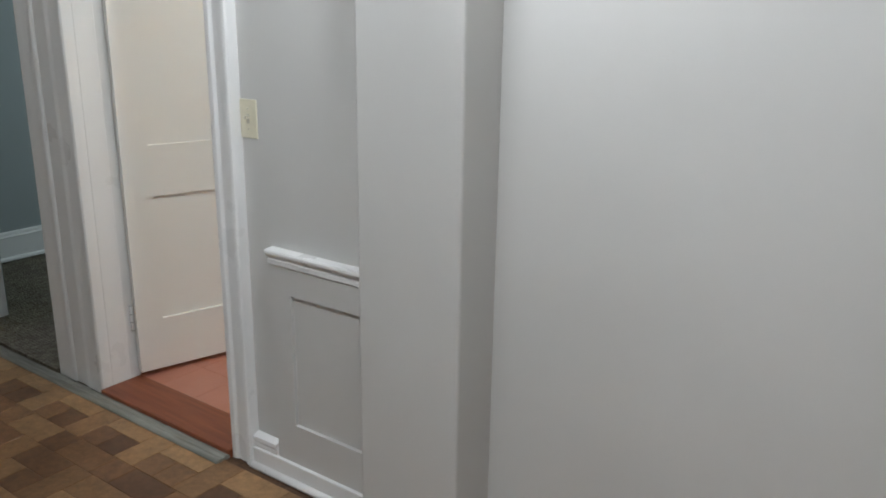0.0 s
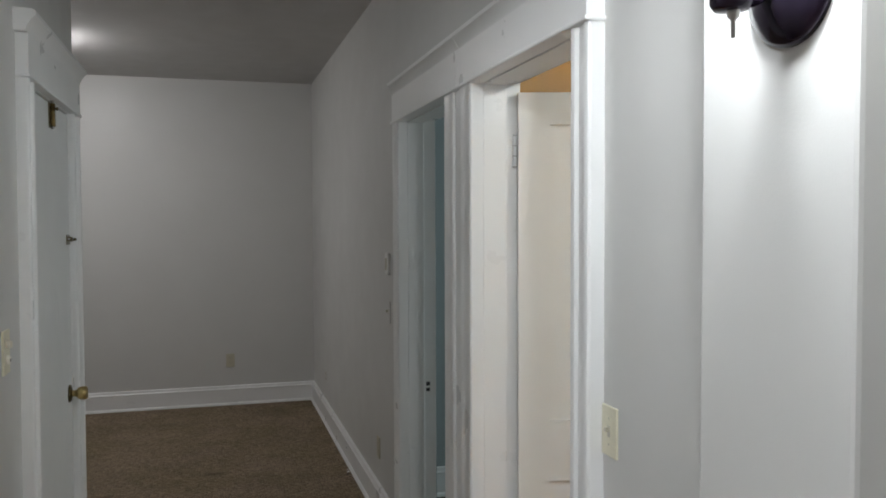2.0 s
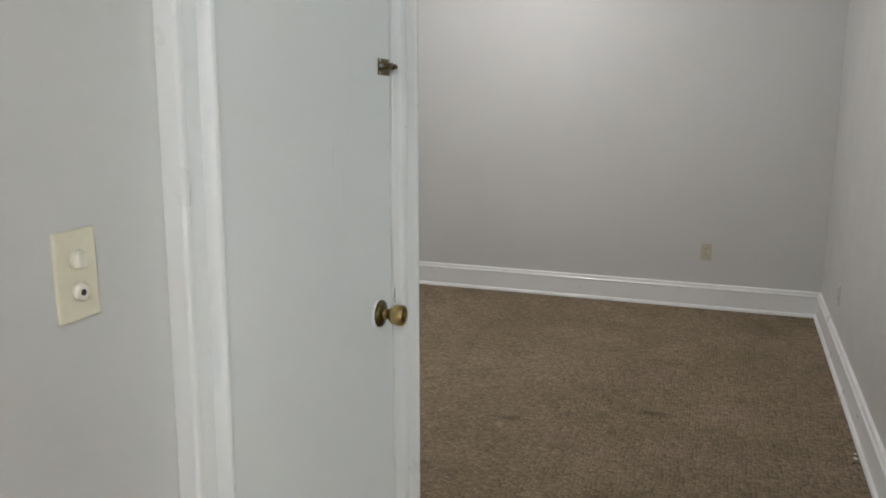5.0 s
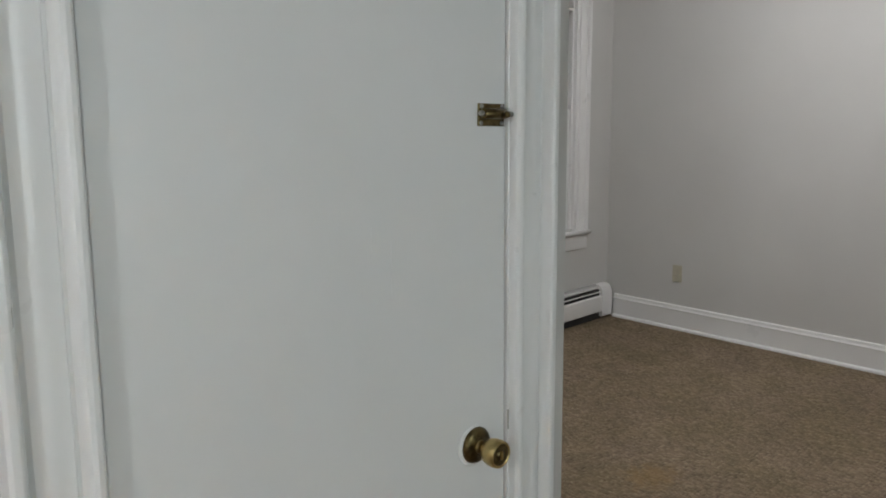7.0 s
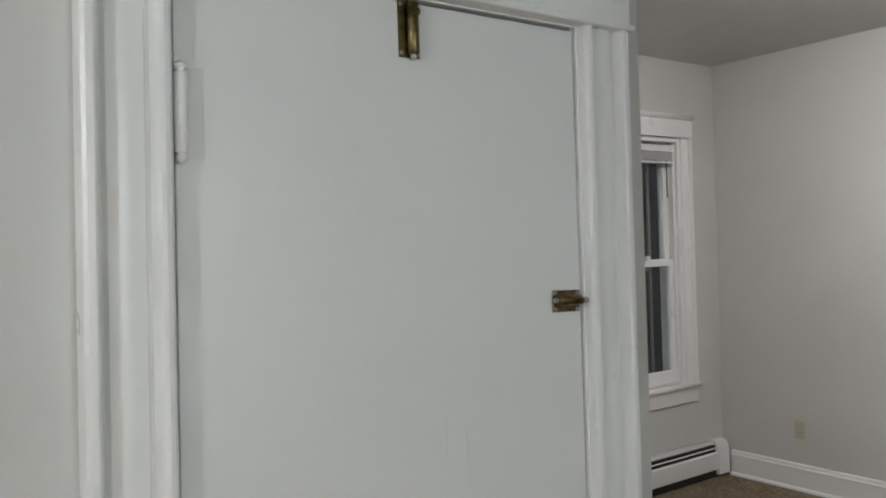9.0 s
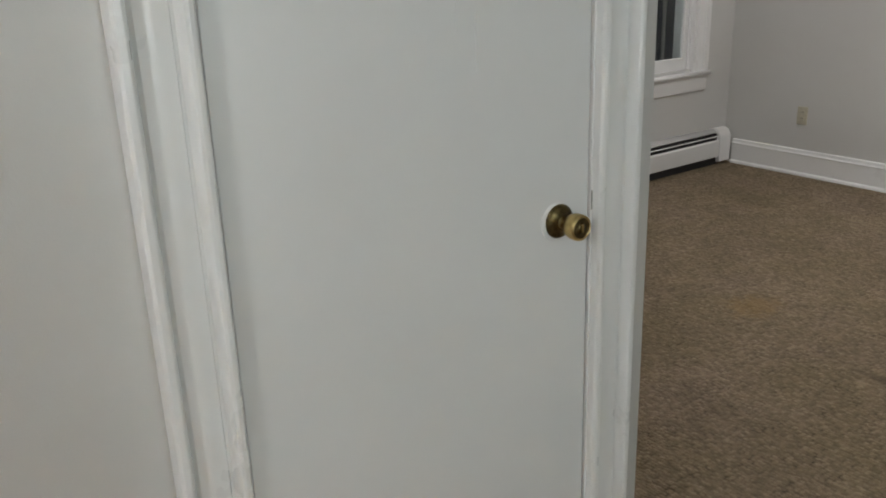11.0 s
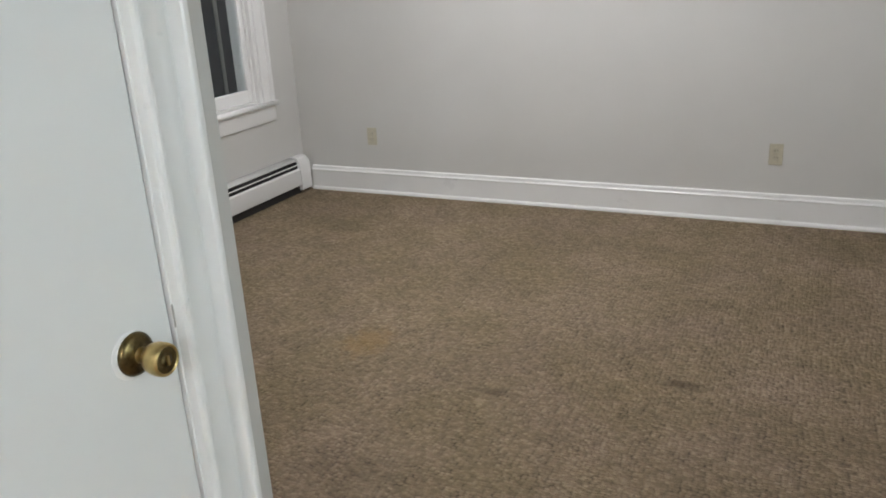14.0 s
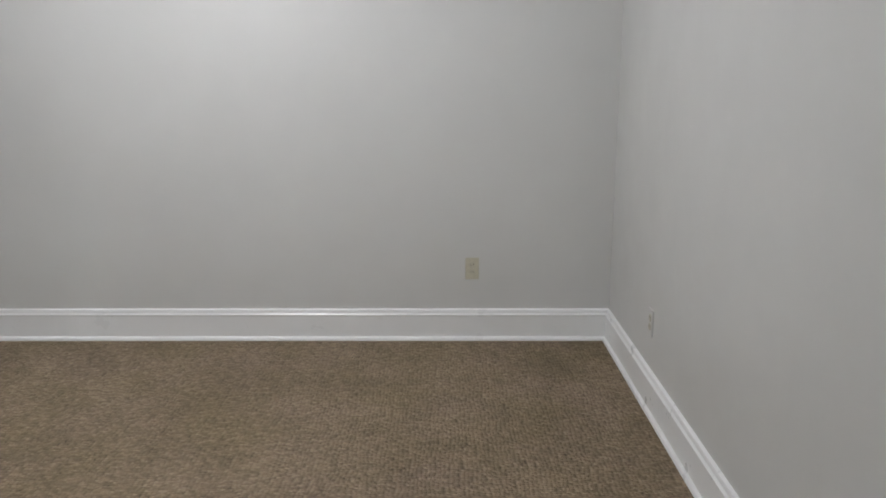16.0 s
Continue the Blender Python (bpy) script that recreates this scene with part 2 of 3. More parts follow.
def lathe(prof, m, n=28, bm=None):
    """A profile of (radius, height) turned about the z axis of m."""
    bm = bm or bmesh.new()
    rings = [[bm.verts.new(m @ Vector((r * math.cos(2 * math.pi * k / n), r * math.sin(2 * math.pi * k / n), h))) for k in range(n)] for r, h in prof]
    for p, q in zip(rings, rings[1:]):
        for k in range(n):
            f = bm.faces.new((p[k], p[(k + 1) % n], q[(k + 1) % n], q[k]))
            f.smooth = True
    bm.faces.new(rings[0][::-1])
    bm.faces.new(rings[-1])
    bmesh.ops.recalc_face_normals(bm, faces=bm.faces[:])
    return bm


def finish(name, bm, mat):
    me = bpy.data.meshes.new(name)
    bm.to_mesh(me)
    bm.free()
    me.materials.append(mat)
    return new(name, me)


def part(name, bm, mat, parent, label=""):
    ob = finish(name, bm, mat)
    ob.parent = parent
    if label:
        ob["label"] = label
    return ob


def structure(name, bm, mat, label, category=""):
    return tagged(finish(name, bm, mat), label, category or name.split("_")[0], "", "structure")


def empty(name, label, category, group="", kind=""):
    return tagged(new(name), label, category, group, kind)


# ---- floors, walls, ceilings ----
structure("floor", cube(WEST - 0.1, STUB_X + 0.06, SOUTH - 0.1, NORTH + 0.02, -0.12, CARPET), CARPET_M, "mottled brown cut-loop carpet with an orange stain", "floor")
kitchen_floor = structure("floor_hall", cube(STUB_X + 0.06, EAST + 0.1, SOUTH - 0.1, NORTH + 0.05, -0.12, TILE - 0.004), GROUT, "brown brick-pattern vinyl floor of hall and kitchen", "floor")
structure("ceiling", cube(WEST - 0.1, EAST + 0.1, SOUTH - 0.1, NORTH + 0.06, CEIL, CEIL + 0.1), CEILP, "smooth grey-white painted ceiling with a sheen", "ceiling")

bm = bmesh.new()
T = NORTH + 0.13
xs = [WEST - 0.1, D1[0] - 0.02, D1[1] + 0.02, D2[0] - 0.02, D2[1] + 0.02, EAST]
for a, b2 in ((0, 1), (2, 3)):
    box(bm, xs[a], xs[b2], NORTH, T, -0.1, CEIL)
box(bm, xs[4], -1.3, NORTH, T, -0.1, CEIL)
box(bm, -1.3, xs[5], NORTH + 0.025, T, -0.1, CEIL)
for a, b2 in ((1, 2), (3, 4)):
    box(bm, xs[a], xs[b2], NORTH, T, HEAD_N + 0.02, CEIL)
structure("wall_north", bm, WALL, "warm light grey painted wall with two doorways")
structure("wall_west", cube(WEST - 0.1, WEST, SOUTH, NORTH, -0.1, CEIL), WALL, "warm light grey painted wall, slightly glossy")
WX = (-7.235, -6.50)                 # window opening
WZ = (0.68, 2.28)
bm = bmesh.new()
box(bm, WEST - 0.1, WX[0], SOUTH - 0.16, SOUTH, -0.1, CEIL)
box(bm, WX[1], STUB_X + 0.12, SOUTH - 0.16, SOUTH, -0.1, CEIL)
box(bm, WX[0], WX[1], SOUTH - 0.16, SOUTH, -0.1, WZ[0])
box(bm, WX[0], WX[1], SOUTH - 0.16, SOUTH, WZ[1], CEIL)
structure("wall_south", bm, WALL, "warm light grey painted wall with a window")
bm = bmesh.new()
box(bm, STUB_X, HD[0] - 0.012, HALL_S - 0.12, HALL_S, -0.1, CEIL)
box(bm, HD[1] + 0.05, -1.46, HALL_S - 0.12, HALL_S, -0.1, CEIL)
box(bm, HD[0] - 0.012, HD[1] + 0.05, HALL_S - 0.12, HALL_S, HEAD_S + 0.004, CEIL)
structure("wall_hall", bm, WALL, "warm light grey painted hall wall with a closet door")
structure("wall_room_east", cube(STUB_X, STUB_X + 0.12, SOUTH, HALL_S - 0.12, -0.1, CEIL), WALL, "plain light grey painted wall")
structure("wall_partition", cube(-1.46, -1.34, SOUTH, 0.451, -0.1, CEIL, 0.006), WALL, "end of a light grey painted partition wall")
structure("wall_chimney", cube(CH[0], CH[1], CH[2], NORTH + 0.05, -0.1, CEIL, 0.008), WALL, "light grey painted chimney breast with rounded corners")
structure("wall_east", cube(EAST, EAST + 0.1, SOUTH, NORTH + 0.05, -0.1, CEIL), WALL, "plain light grey kitchen wall")
structure("wall_kitchen_south", cube(-1.34, EAST, SOUTH - 0.1, SOUTH, -0.1, CEIL), WALL, "plain light grey kitchen wall")
bm = bmesh.new()
box(bm, -3.95, -3.10, -0.62, -0.58, -0.1, CEIL)
structure("wall_closet", bm, WALL, "plain closet back wall")

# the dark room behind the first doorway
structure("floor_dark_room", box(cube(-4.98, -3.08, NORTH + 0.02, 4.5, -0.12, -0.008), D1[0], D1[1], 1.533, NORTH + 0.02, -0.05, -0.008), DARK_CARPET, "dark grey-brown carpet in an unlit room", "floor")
bm = bmesh.new()
box(bm, -4.98, -4.88, T, 4.5, -0.1, CEIL)
for a in ((-4.88, -4.35, -0.1, CEIL), (-3.45, -3.0, -0.1, CEIL), (-4.35, -3.45, -0.1, 0.8), (-4.35, -3.45, 2.2, CEIL)):
    box(bm, a[0], a[1], 4.4, 4.5, a[2], a[3])
box(bm, -3.10, -3.04, T, 4.4, -0.1, CEIL)
box(bm, -4.88, -4.02, T, T + 0.01, -0.1, CEIL)
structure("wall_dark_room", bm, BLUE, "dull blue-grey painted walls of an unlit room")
structure("ceiling_dark_room", cube(-4.98, -3.04, T, 4.5, CEIL, CEIL + 0.1), CEILP, "plain ceiling of the unlit room", "ceiling")
# Unseen window and area lamp, added so the dark room does not go black.
dw = empty("window_2", "unseen white window added with a fill light for the dark room", "window", "", "structure")
for a in ((-4.35, -4.29, 0.8, 2.2), (-3.51, -3.45, 0.8, 2.2), (-4.29, -3.51, 0.8, 0.87), (-4.29, -3.51, 2.13, 2.2), (-4.29, -3.51, 1.48, 1.53)):
    part("frame", cube(a[0], a[1], 4.42, 4.47, a[2], a[3], 0.004), TRIM, dw)
room_fill = bpy.data.lights.new("dusk_window_light", "AREA")
room_fill.shape, room_fill.size, room_fill.size_y, room_fill.energy, room_fill.color = "RECTANGLE", 0.9, 1.4, DARK_ROOM_FILL, (0.84, 0.98, 1.0)
new("dusk_window_light", room_fill).matrix_world = look((-3.9, 4.46, 1.5), (-3.9, 0, 1.0))
# the bathroom behind the second doorway
bath_floor = structure("floor_bath", cube(-3.04, -1.0, NORTH + 0.02, 3.5, -0.12, -0.022), GROUT_R, "pinkish terracotta tiled bathroom floor", "floor")
bm = bmesh.new()
structure("wall_bath_west", cube(-3.04, -2.99, T, 3.5, -0.1, CEIL), OCHRE, "golden ochre painted bathroom wall behind the open door")
box(bm, -1.1, -1.0, T, 3.5, -0.1, CEIL)
box(bm, -2.99, -1.1, 3.4, 3.5, -0.1, CEIL)
structure("wall_bath", bm, CREAM, "cream painted bathroom walls")
structure("ceiling_bath", cube(-3.04, -1.0, T, 3.5, CEIL, CEIL + 0.1), OCHRE, "golden ochre bathroom ceiling", "ceiling")

# ---- mouldings ----
BASE_P = [(0, 0), (0.034, 0), (0.034, 0.008), (0.030, 0.016), (0.022, 0.02), (0.020, 0.022), (0.020, 0.132), (0.0225, 0.135), (0.0225, 0.140), (0.018, 0.145), (0.0155, 0.149), (0.0155, 0.158), (0.0125, 0.165), (0, 0.169)]


def base_x(name, x0, x1, y, out, z=0.0, label="white painted baseboard with a moulded cap"):
    return structure(name, sweep(BASE_P, lambda u, v, s: (s, y + out * u, z + v), x0, x1), TRIM, label, "baseboard")


def base_y(name, y0, y1, x, out, z=0.0, label="white painted baseboard with a moulded cap"):
    return structure(name, sweep(BASE_P, lambda u, v, s: (x + out * u, s, z + v), y0, y1), TRIM, label, "baseboard")


base_y("baseboard_west", -2.135, NORTH, WEST, 1)
base_x("baseboard_north", WEST + 0.02, D1[0] - 0.125, NORTH, -1)
structure("baseboard_stub", sweep(BASE_P, lambda u, v, s: (s, HALL_S + 1.9 * u, TILE + 0.83 * v), STUB_X + 0.028, HD[0] - 0.119), TRIM, "short white baseboard end with a moulded cap", "baseboard")
structure("baseboard_room_east", sweep(BASE_P, lambda u, v, s: (STUB_X - u, s, TILE + v), SOUTH + 0.08, HALL_S - 0.04), TRIM, "white painted baseboard with a moulded cap", "baseboard")
base_x("baseboard_hall", HD[1] + 0.147, -1.46, HALL_S, 1, TILE)
base_y("baseboard_dark_room", T, 4.4, -4.88, 1)

CASE_P = [(0, 0), (0, 0.027), (0.002, 0.032), (0.007, 0.0355), (0.016, 0.036), (0.020, 0.034), (0.0225, 0.028), (0.024, 0.010), (0.029, 0.0075), (0.034, 0.0150), (0.046, 0.0185), (0.054, 0.0195), (0.062, 0.0185), (0.072, 0.0165), (0.080, 0.0150), (0.084, 0.0085), (0.0885, 0.0095), (0.0905, 0.020), (0.093, 0.0275), (0.096, 0.0308), (0.102, 0.0320), (0.108, 0.0305), (0.1125, 0.026), (0.1150, 0.019), (0.115, 0)]
# the fluted trim beside the bathroom, and the flatter boards of the pier and the dark room
CASE_N = [(0, 0), (0, 0.026), (0.004, 0.031), (0.012, 0.033), (0.022, 0.033), (0.027, 0.030), (0.031, 0.0265), (0.040, 0.0262), (0.052, 0.0278), (0.064, 0.0262), (0.076, 0.0262), (0.082, 0.0285), (0.088, 0.0315), (0.100, 0.033), (0.110, 0.0318), (0.116, 0.028), (0.118, 0.023), (0.118, 0)]
CASE_F = [(0, 0), (0, 0.029), (0.003, 0.033), (0.010, 0.0355), (0.022, 0.0352), (0.030, 0.0325), (0.040, 0.0322), (0.080, 0.0325), (0.092, 0.0345), (0.104, 0.0355), (0.112, 0.0345), (0.1165, 0.031), (0.118, 0.026), (0.118, 0)]
CAP_P = [(0, 0), (0.034, 0), (0.036, 0.012), (0.046, 0.030), (0.056, 0.042), (0.062, 0.046), (0.062, 0.060), (0.052, 0.066), (0, 0.068)]


def casing_v(x_outer, way, y, out, z0, z1, k=1.0, prof=CASE_P):
    return sweep(prof, lambda u, v, s: (x_outer + way * u, y + out * v * k, s), z0, z1)


def head(x0, x1, y, out, z, depth=0.036):
    """Flat head board on a thin lip."""
    y1, y2 = sorted((y, y + out * depth))
    bm = box(bmesh.new(), x0, x1, y1, y2, z + 0.012, z + 0.135)
    return bm


def lip(x0, x1, y, out, z, depth=0.05):
    y1, y2 = sorted((y, y + out * depth))
    return cube(x0 - 0.01, x1 + 0.01, y1, y2, z, z + 0.012, 0.004)


def cap(x0, x1, y, out, z):
    return sweep(CAP_P, lambda u, v, s: (s, y + out * u, z + v), x0 - 0.022, x1 + 0.022)


def doorway(name, label, x0, x1, y, out, z_top, depth, k, floor_z, profs=(CASE_P, CASE_P), w1=0.118, ends=(0.0, 0.0), rebate=0.0):
    """Casings, head, cap and jamb linings round an opening in a wall along x.
    ends: how far the head runs past each casing to meet its neighbour; rebate: where the door's recess begins."""
    d = empty(name, label, "doorway", "", "structure")
    narrow = [(u * w1 / 0.118, v) for u, v in profs[1]]
    part("casing", casing_v(x0 - 0.118, 1, y, out, floor_z, z_top, k, profs[0]), TRIM, d)
    part("casing", casing_v(x1 + w1, -1, y, out, floor_z, z_top, k, narrow), TRIM, d)
    h0, h1 = x0 - 0.118 - ends[0], x1 + w1 + ends[1]
    c0, c1 = h0 + (0.022 if ends[0] else 0), h1 - (0.022 if ends[1] else 0)
    part("head_casing", head(h0, h1, y, out, z_top, 0.036 * k), TRIM, d)
    part("lip", lip(h0 + (0.01 if ends[0] else 0), h1 - (0.01 if ends[1] else 0), y, out, z_top, 0.042 * k), TRIM, d)
    part("cap", cap(c0, c1, y, out, z_top + 0.133), TRIM, d)
    f, bk = y + out * (0.0 if rebate else 0.010), y - out * depth
    ya, yb = sorted((f, bk))
    back = 0.012 if rebate else 0.0
    part("jamb", cube(x0 - 0.0195, x0 - back, ya, yb, floor_z, z_top + 0.016, 0.001), TRIM, d)
    part("jamb", cube(x1 + back, x1 + 0.0195, ya, yb, floor_z, z_top + 0.016, 0.001), TRIM, d)
    part("head_jamb", cube(x0 - back, x1 + back, ya, yb, z_top - 0.003 + back, z_top + 0.016, 0.001), TRIM, d)
    if rebate:
        sa, sb = sorted((y, rebate))
        part("stop", cube(x0 - back, x0, sa, sb, floor_z, z_top + 0.009, 0.003), TRIM, d)
        part("stop", cube(x1, x1 + back, sa, sb, floor_z, z_top + 0.009, 0.003), TRIM, d)
        part("stop", cube(x0, x1, sa, sb, z_top - 0.003, z_top + 0.009, 0.003), TRIM, d)
    return d


MEET = (D2[0] - D1[1] - 0.236 - 0.003) / 2   # the two heads meet over the pier
door_1 = doorway("door_1", "white moulded doorway to an unlit blue-grey room", *D1, NORTH, -1, HEAD_N, 0.135, 1.3, TILE, (CASE_F, CASE_F), ends=(0.0, MEET), rebate=1.668)
door_2 = doorway("door_2", "white moulded doorway to the bathroom", *D2, NORTH, -1, HEAD_N, 0.135, 1.3, TILE, (CASE_F, CASE_N), 0.098, (MEET, 0.0), 1.672)
door_3 = doorway("door_3", "white moulded doorway with a closed flush closet door", *HD, HALL_S, 1, HEAD_S, 0.12, 1.0, TILE)
part("filler", cube(D1[1] + 0.119, D2[0] - 0.119, NORTH - 0.036, NORTH, TILE, HEAD_N, 0.002), TRIM, door_2, "painted filler board between two casings")
strike = part("strike_plate", cube(D1[0] - 0.0125, D1[0] - 0.0100, 1.674, 1.70, 0.80, 0.86, 0.0008), TRIM, door_1, "painted-over strike plate with dark holes")
part("latch_hole", cube(D1[0] - 0.0105, D1[0] - 0.009, 1.677, 1.695, 0.832, 0.85), BLACK, strike)
part("latch_hole", cube(D1[0] - 0.0105, D1[0] - 0.009, 1.677, 1.695, 0.806, 0.822), BLACK, strike)

# open bathroom door, hinged on the west jamb
leaf_pose = pose(D2[0] - 0.004, 1.712, 0, 0, 0, 74)


def panel_leaf(width, thick, z0, z1, panels, stile):
    """A framed leaf with sunk panels; local x along its width, y through it."""
    bm = bmesh.new()
    box(bm, 0, stile, 0, -thick, z0, z1)
    box(bm, width - stile, width, 0, -thick, z0, z1)
    edges = [z0] + [z for p in panels for z in p] + [z1]
    for a, b in zip(edges[::2], edges[1::2]):
        box(bm, stile, width - stile, 0, -thick, a, b)
    for a, b in panels:
        box(bm, stile, width - stile, -0.010, -thick + 0.016, a, b)
    bmesh.ops.recalc_face_normals(bm, faces=bm.faces[:])
    bmesh.ops.transform(bm, matrix=leaf_pose, verts=bm.verts[:])
    return bm


leaf = part("door_leaf", panel_leaf(0.74, 0.036, 0.012, 2.02, [(0.225, 0.73), (0.93, 1.915)], 0.105), CREAM, door_2, "open cream-painted two-panel door leaf")
for z in (0.24, 1.83):
    hb = lathe([(0.003, -0.055), (0.007, -0.05), (0.007, -0.018), (0.0055, -0.016), (0.007, -0.014), (0.007, 0.016), (0.0055, 0.018), (0.007, 0.02), (0.007, 0.05), (0.003, 0.055)], pose(D2[0] - 0.003, 1.702, z), 12)
    hinge = part("hinge", hb, TRIM, leaf, "white butt hinge with chipped dark joints")
    for dz in (-0.052, -0.016, 0.018, 0.052):
        part("joint", lathe([(0.0055, -0.0016), (0.0073, -0.0013), (0.0073, 0.0013), (0.0055, 0.0016)], pose(D2[0] - 0.003, 1.702, z + dz), 12), STEEL, hinge)

# closed closet door
leaf = part("door_leaf", cube(HD[0] + 0.003, HD[1] - 0.003, HALL_S - 0.034, HALL_S + 0.005, 0.0, HEAD_S - 0.008, 0.0025), DOORW, door_3, "closed flush white-painted door leaf")
for z in (0.28, 1.822):
    hb = lathe([(r * 1.25, h) for r, h in ((0.002, -0.068), (0.006, -0.064), (0.007, -0.058), (0.0045, -0.054), (0.0075, -0.052), (0.0075, -0.02), (0.007, -0.019), (0.0075, -0.018), (0.0075, 0.012), (0.007, 0.013), (0.0075, 0.014), (0.0075, 0.05), (0.0045, 0.053), (0.007, 0.056), (0.006, 0.062), (0.002, 0.066))], pose(HD[1] - 0.009, HALL_S + 0.014, z), 14)
    part("hinge", hb, TRIM, leaf, "white painted-over hinge barrel")
    part("hinge_leaf", cube(HD[1] - 0.042, HD[1] - 0.009, HALL_S + 0.003, HALL_S + 0.0056, z - 0.062, z + 0.062, 0.001), DOORW, leaf)


def bolt(m, length, owner, label):
    """A small surface bolt: plate, barrel, rod, knob and screws; local x along the rod, y out from the door."""
    def tr(bm):
        bmesh.ops.transform(bm, matrix=m, verts=bm.verts[:])
        bmesh.ops.recalc_face_normals(bm, faces=bm.faces[:])
        return bm
    h = length / 2
    b = part("bolt", tr(cube(-h, h, 0, 0.003, -0.0195, 0.0195, 0.001)), BRASS, owner, label)
    turn = pose(0, 0, 0, 0, 90, 0)
    part("barrel", tr(lathe([(0.008, -h + 0.004), (0.0095, -h + 0.006), (0.0095, h - 0.006), (0.008, h - 0.004)], pose(0, 0.010, 0.002) @ turn, 16)), BRASS, b)
    part("rod", tr(lathe([(0.004, -h - 0.004), (0.005, -h), (0.005, h + 0.016), (0.003, h + 0.02)], pose(0, 0.010, 0.002) @ turn, 12)), STEEL, b, "worn steel rod")
    part("knob", tr(lathe([(0.0035, 0), (0.0035, 0.006), (0.006, 0.009), (0.006, 0.013), (0.003, 0.015)], pose(h * 0.5, 0.016, -0.004, -60, 0, 0), 12)), BRASS, b)
    for sx in (-h + 0.007, h - 0.007):
        for sz in (-0.0145, 0.0145):
            part("screw", tr(lathe([(0.0045, 0.0), (0.004, 0.0018), (0.001, 0.0022)], pose(sx, 0.0028, sz, -90, 0, 0), 10)), STEEL, b)
    return b


bolt(pose(-3.851, HALL_S + 0.005, 1.530, 0, 2, 180) @ Matrix.Diagonal((1, -1, 1, 1)), 0.066, leaf, "tarnished brass barrel bolt slid across")
bolt(pose(-3.53, HALL_S + 0.005, 1.977, 0, -90, 0), 0.090, leaf, "tarnished brass barrel bolt at the door's top")
knob = part("door_knob", lathe([(0.033, 0), (0.033, 0.003), (0.031, 0.007), (0.025, 0.010), (0.014, 0.012), (0.0125, 0.016), (0.0125, 0.026), (0.017, 0.030), (0.0225, 0.036), (0.0255, 0.046), (0.0262, 0.056), (0.025, 0.064), (0.022, 0.067), (0.0205, 0.064), (0.012, 0.062)], pose(-3.810, HALL_S + 0.005, 0.929, -90, 0, 0), 32), BRASS_L, leaf, "worn brass knob on a dark round rose")
part("rose", lathe([(0.0345, 0), (0.0345, 0.004), (0.0325, 0.0078), (0.0265, 0.0108), (0.0145, 0.0128), (0.0132, 0.0145)], pose(-3.810, HALL_S + 0.0051, 0.929, -90, 0, 0), 32), BRASS, knob, "tarnished brass rose")
part("paint_ring", lathe([(0.0375, 0), (0.0375, 0.0012), (0.036, 0.0018), (0.03, 0.0018)], pose(-3.803, HALL_S + 0.0049, 0.929, -90, 0, 0), 32), TRIM, knob, "white paint halo round the rose")
part("latch_lip", cube(HD[0] - 0.012, HD[0] - 0.0005, HALL_S + 0.009, HALL_S + 0.0115, 0.935, 0.975, 0.001), STEEL, knob, "chipped steel latch lip")
part("face", lathe([(0.0202, 0.0642), (0.0195, 0.0648), (0.011, 0.0628), (0.0105, 0.065), (0.004, 0.0655)], pose(-3.810, HALL_S + 0.005, 0.929, -90, 0, 0), 24), BRASS, knob)
part("turn_button", cube(-3.8125, -3.8075, HALL_S + 0.066, HALL_S + 0.074, 0.921, 0.937, 0.001), BRASS_L, knob)

for x, z0, z1 in ((-3.58, 1.30, 1.36), (-3.62, 1.235, 1.335)):
    part("paint_run", cube(x - 0.0012, x + 0.0012, HALL_S + 0.0045, HALL_S + 0.0058, z0, z1, 0.0005), DOORW, leaf)

# wooden and grey strips between the floors
structure("threshold_bath", cube(D2[0], D2[1], 1.535, 1.715, -0.06, -0.008, 0.004), RED_WOOD, "red-brown varnished wooden threshold", "threshold")
structure("threshold_strip", sweep([(0, -0.022), (0.0, -0.016), (0.012, -0.009), (0.024, -0.008), (0.026, -0.013), (0.030, -0.013), (0.034, -0.007), (0.054, -0.008), (0.060, -0.018), (0.060, -0.022)], lambda u, v, s: (s, 1.483 + u, v + TILE + 0.02), D1[0] - 0.03, D2[1] + 0.0), GREY_STRIP, "worn grey floor strip along the doorways", "threshold")
structure("threshold_carpet", sweep([(0, TILE - 0.002), (0.004, -0.022), (0.015, -0.008), (0.030, -0.001), (0.042, -0.001), (0.042, TILE - 0.002)], lambda u, v, s: (STUB_X + 0.088 - u, s, v), HALL_S + 0.003, 1.483), ORANGE_WOOD, "orange-brown wooden strip at the carpet's edge", "threshold")

# ---- wainscot between doorway and chimney ----
wains = empty("wainscot", "grey painted wainscot panel with a white rail", "wainscot", "", "structure")
wx0, wx1, wy = -1.952, CH[0], NORTH - 0.018
part("stile", cube(wx0, -1.868, wy, NORTH, 0.03, 0.70), WALL, wains)
part("rail", cube(-1.868, wx1, wy, NORTH, 0.604, 0.70), WALL, wains)
part("rail", cube(-1.868, wx1, wy, NORTH, 0.03, 0.168), WALL, wains)
part("panel", cube(-1.868, wx1, wy + 0.012, NORTH, 0.168, 0.604), WALL, wains)
part("chair_rail", sweep([(0, 0.690), (0.021, 0.691), (0.024, 0.695), (0.024, 0.709), (0.0215, 0.712), (0.0225, 0.715), (0.031, 0.722), (0.036, 0.730), (0.036, 0.737), (0.031, 0.741), (0, 0.743)], lambda u, v, s: (s, NORTH - u, v), wx0 - 0.004, wx1), TRIM, wains)
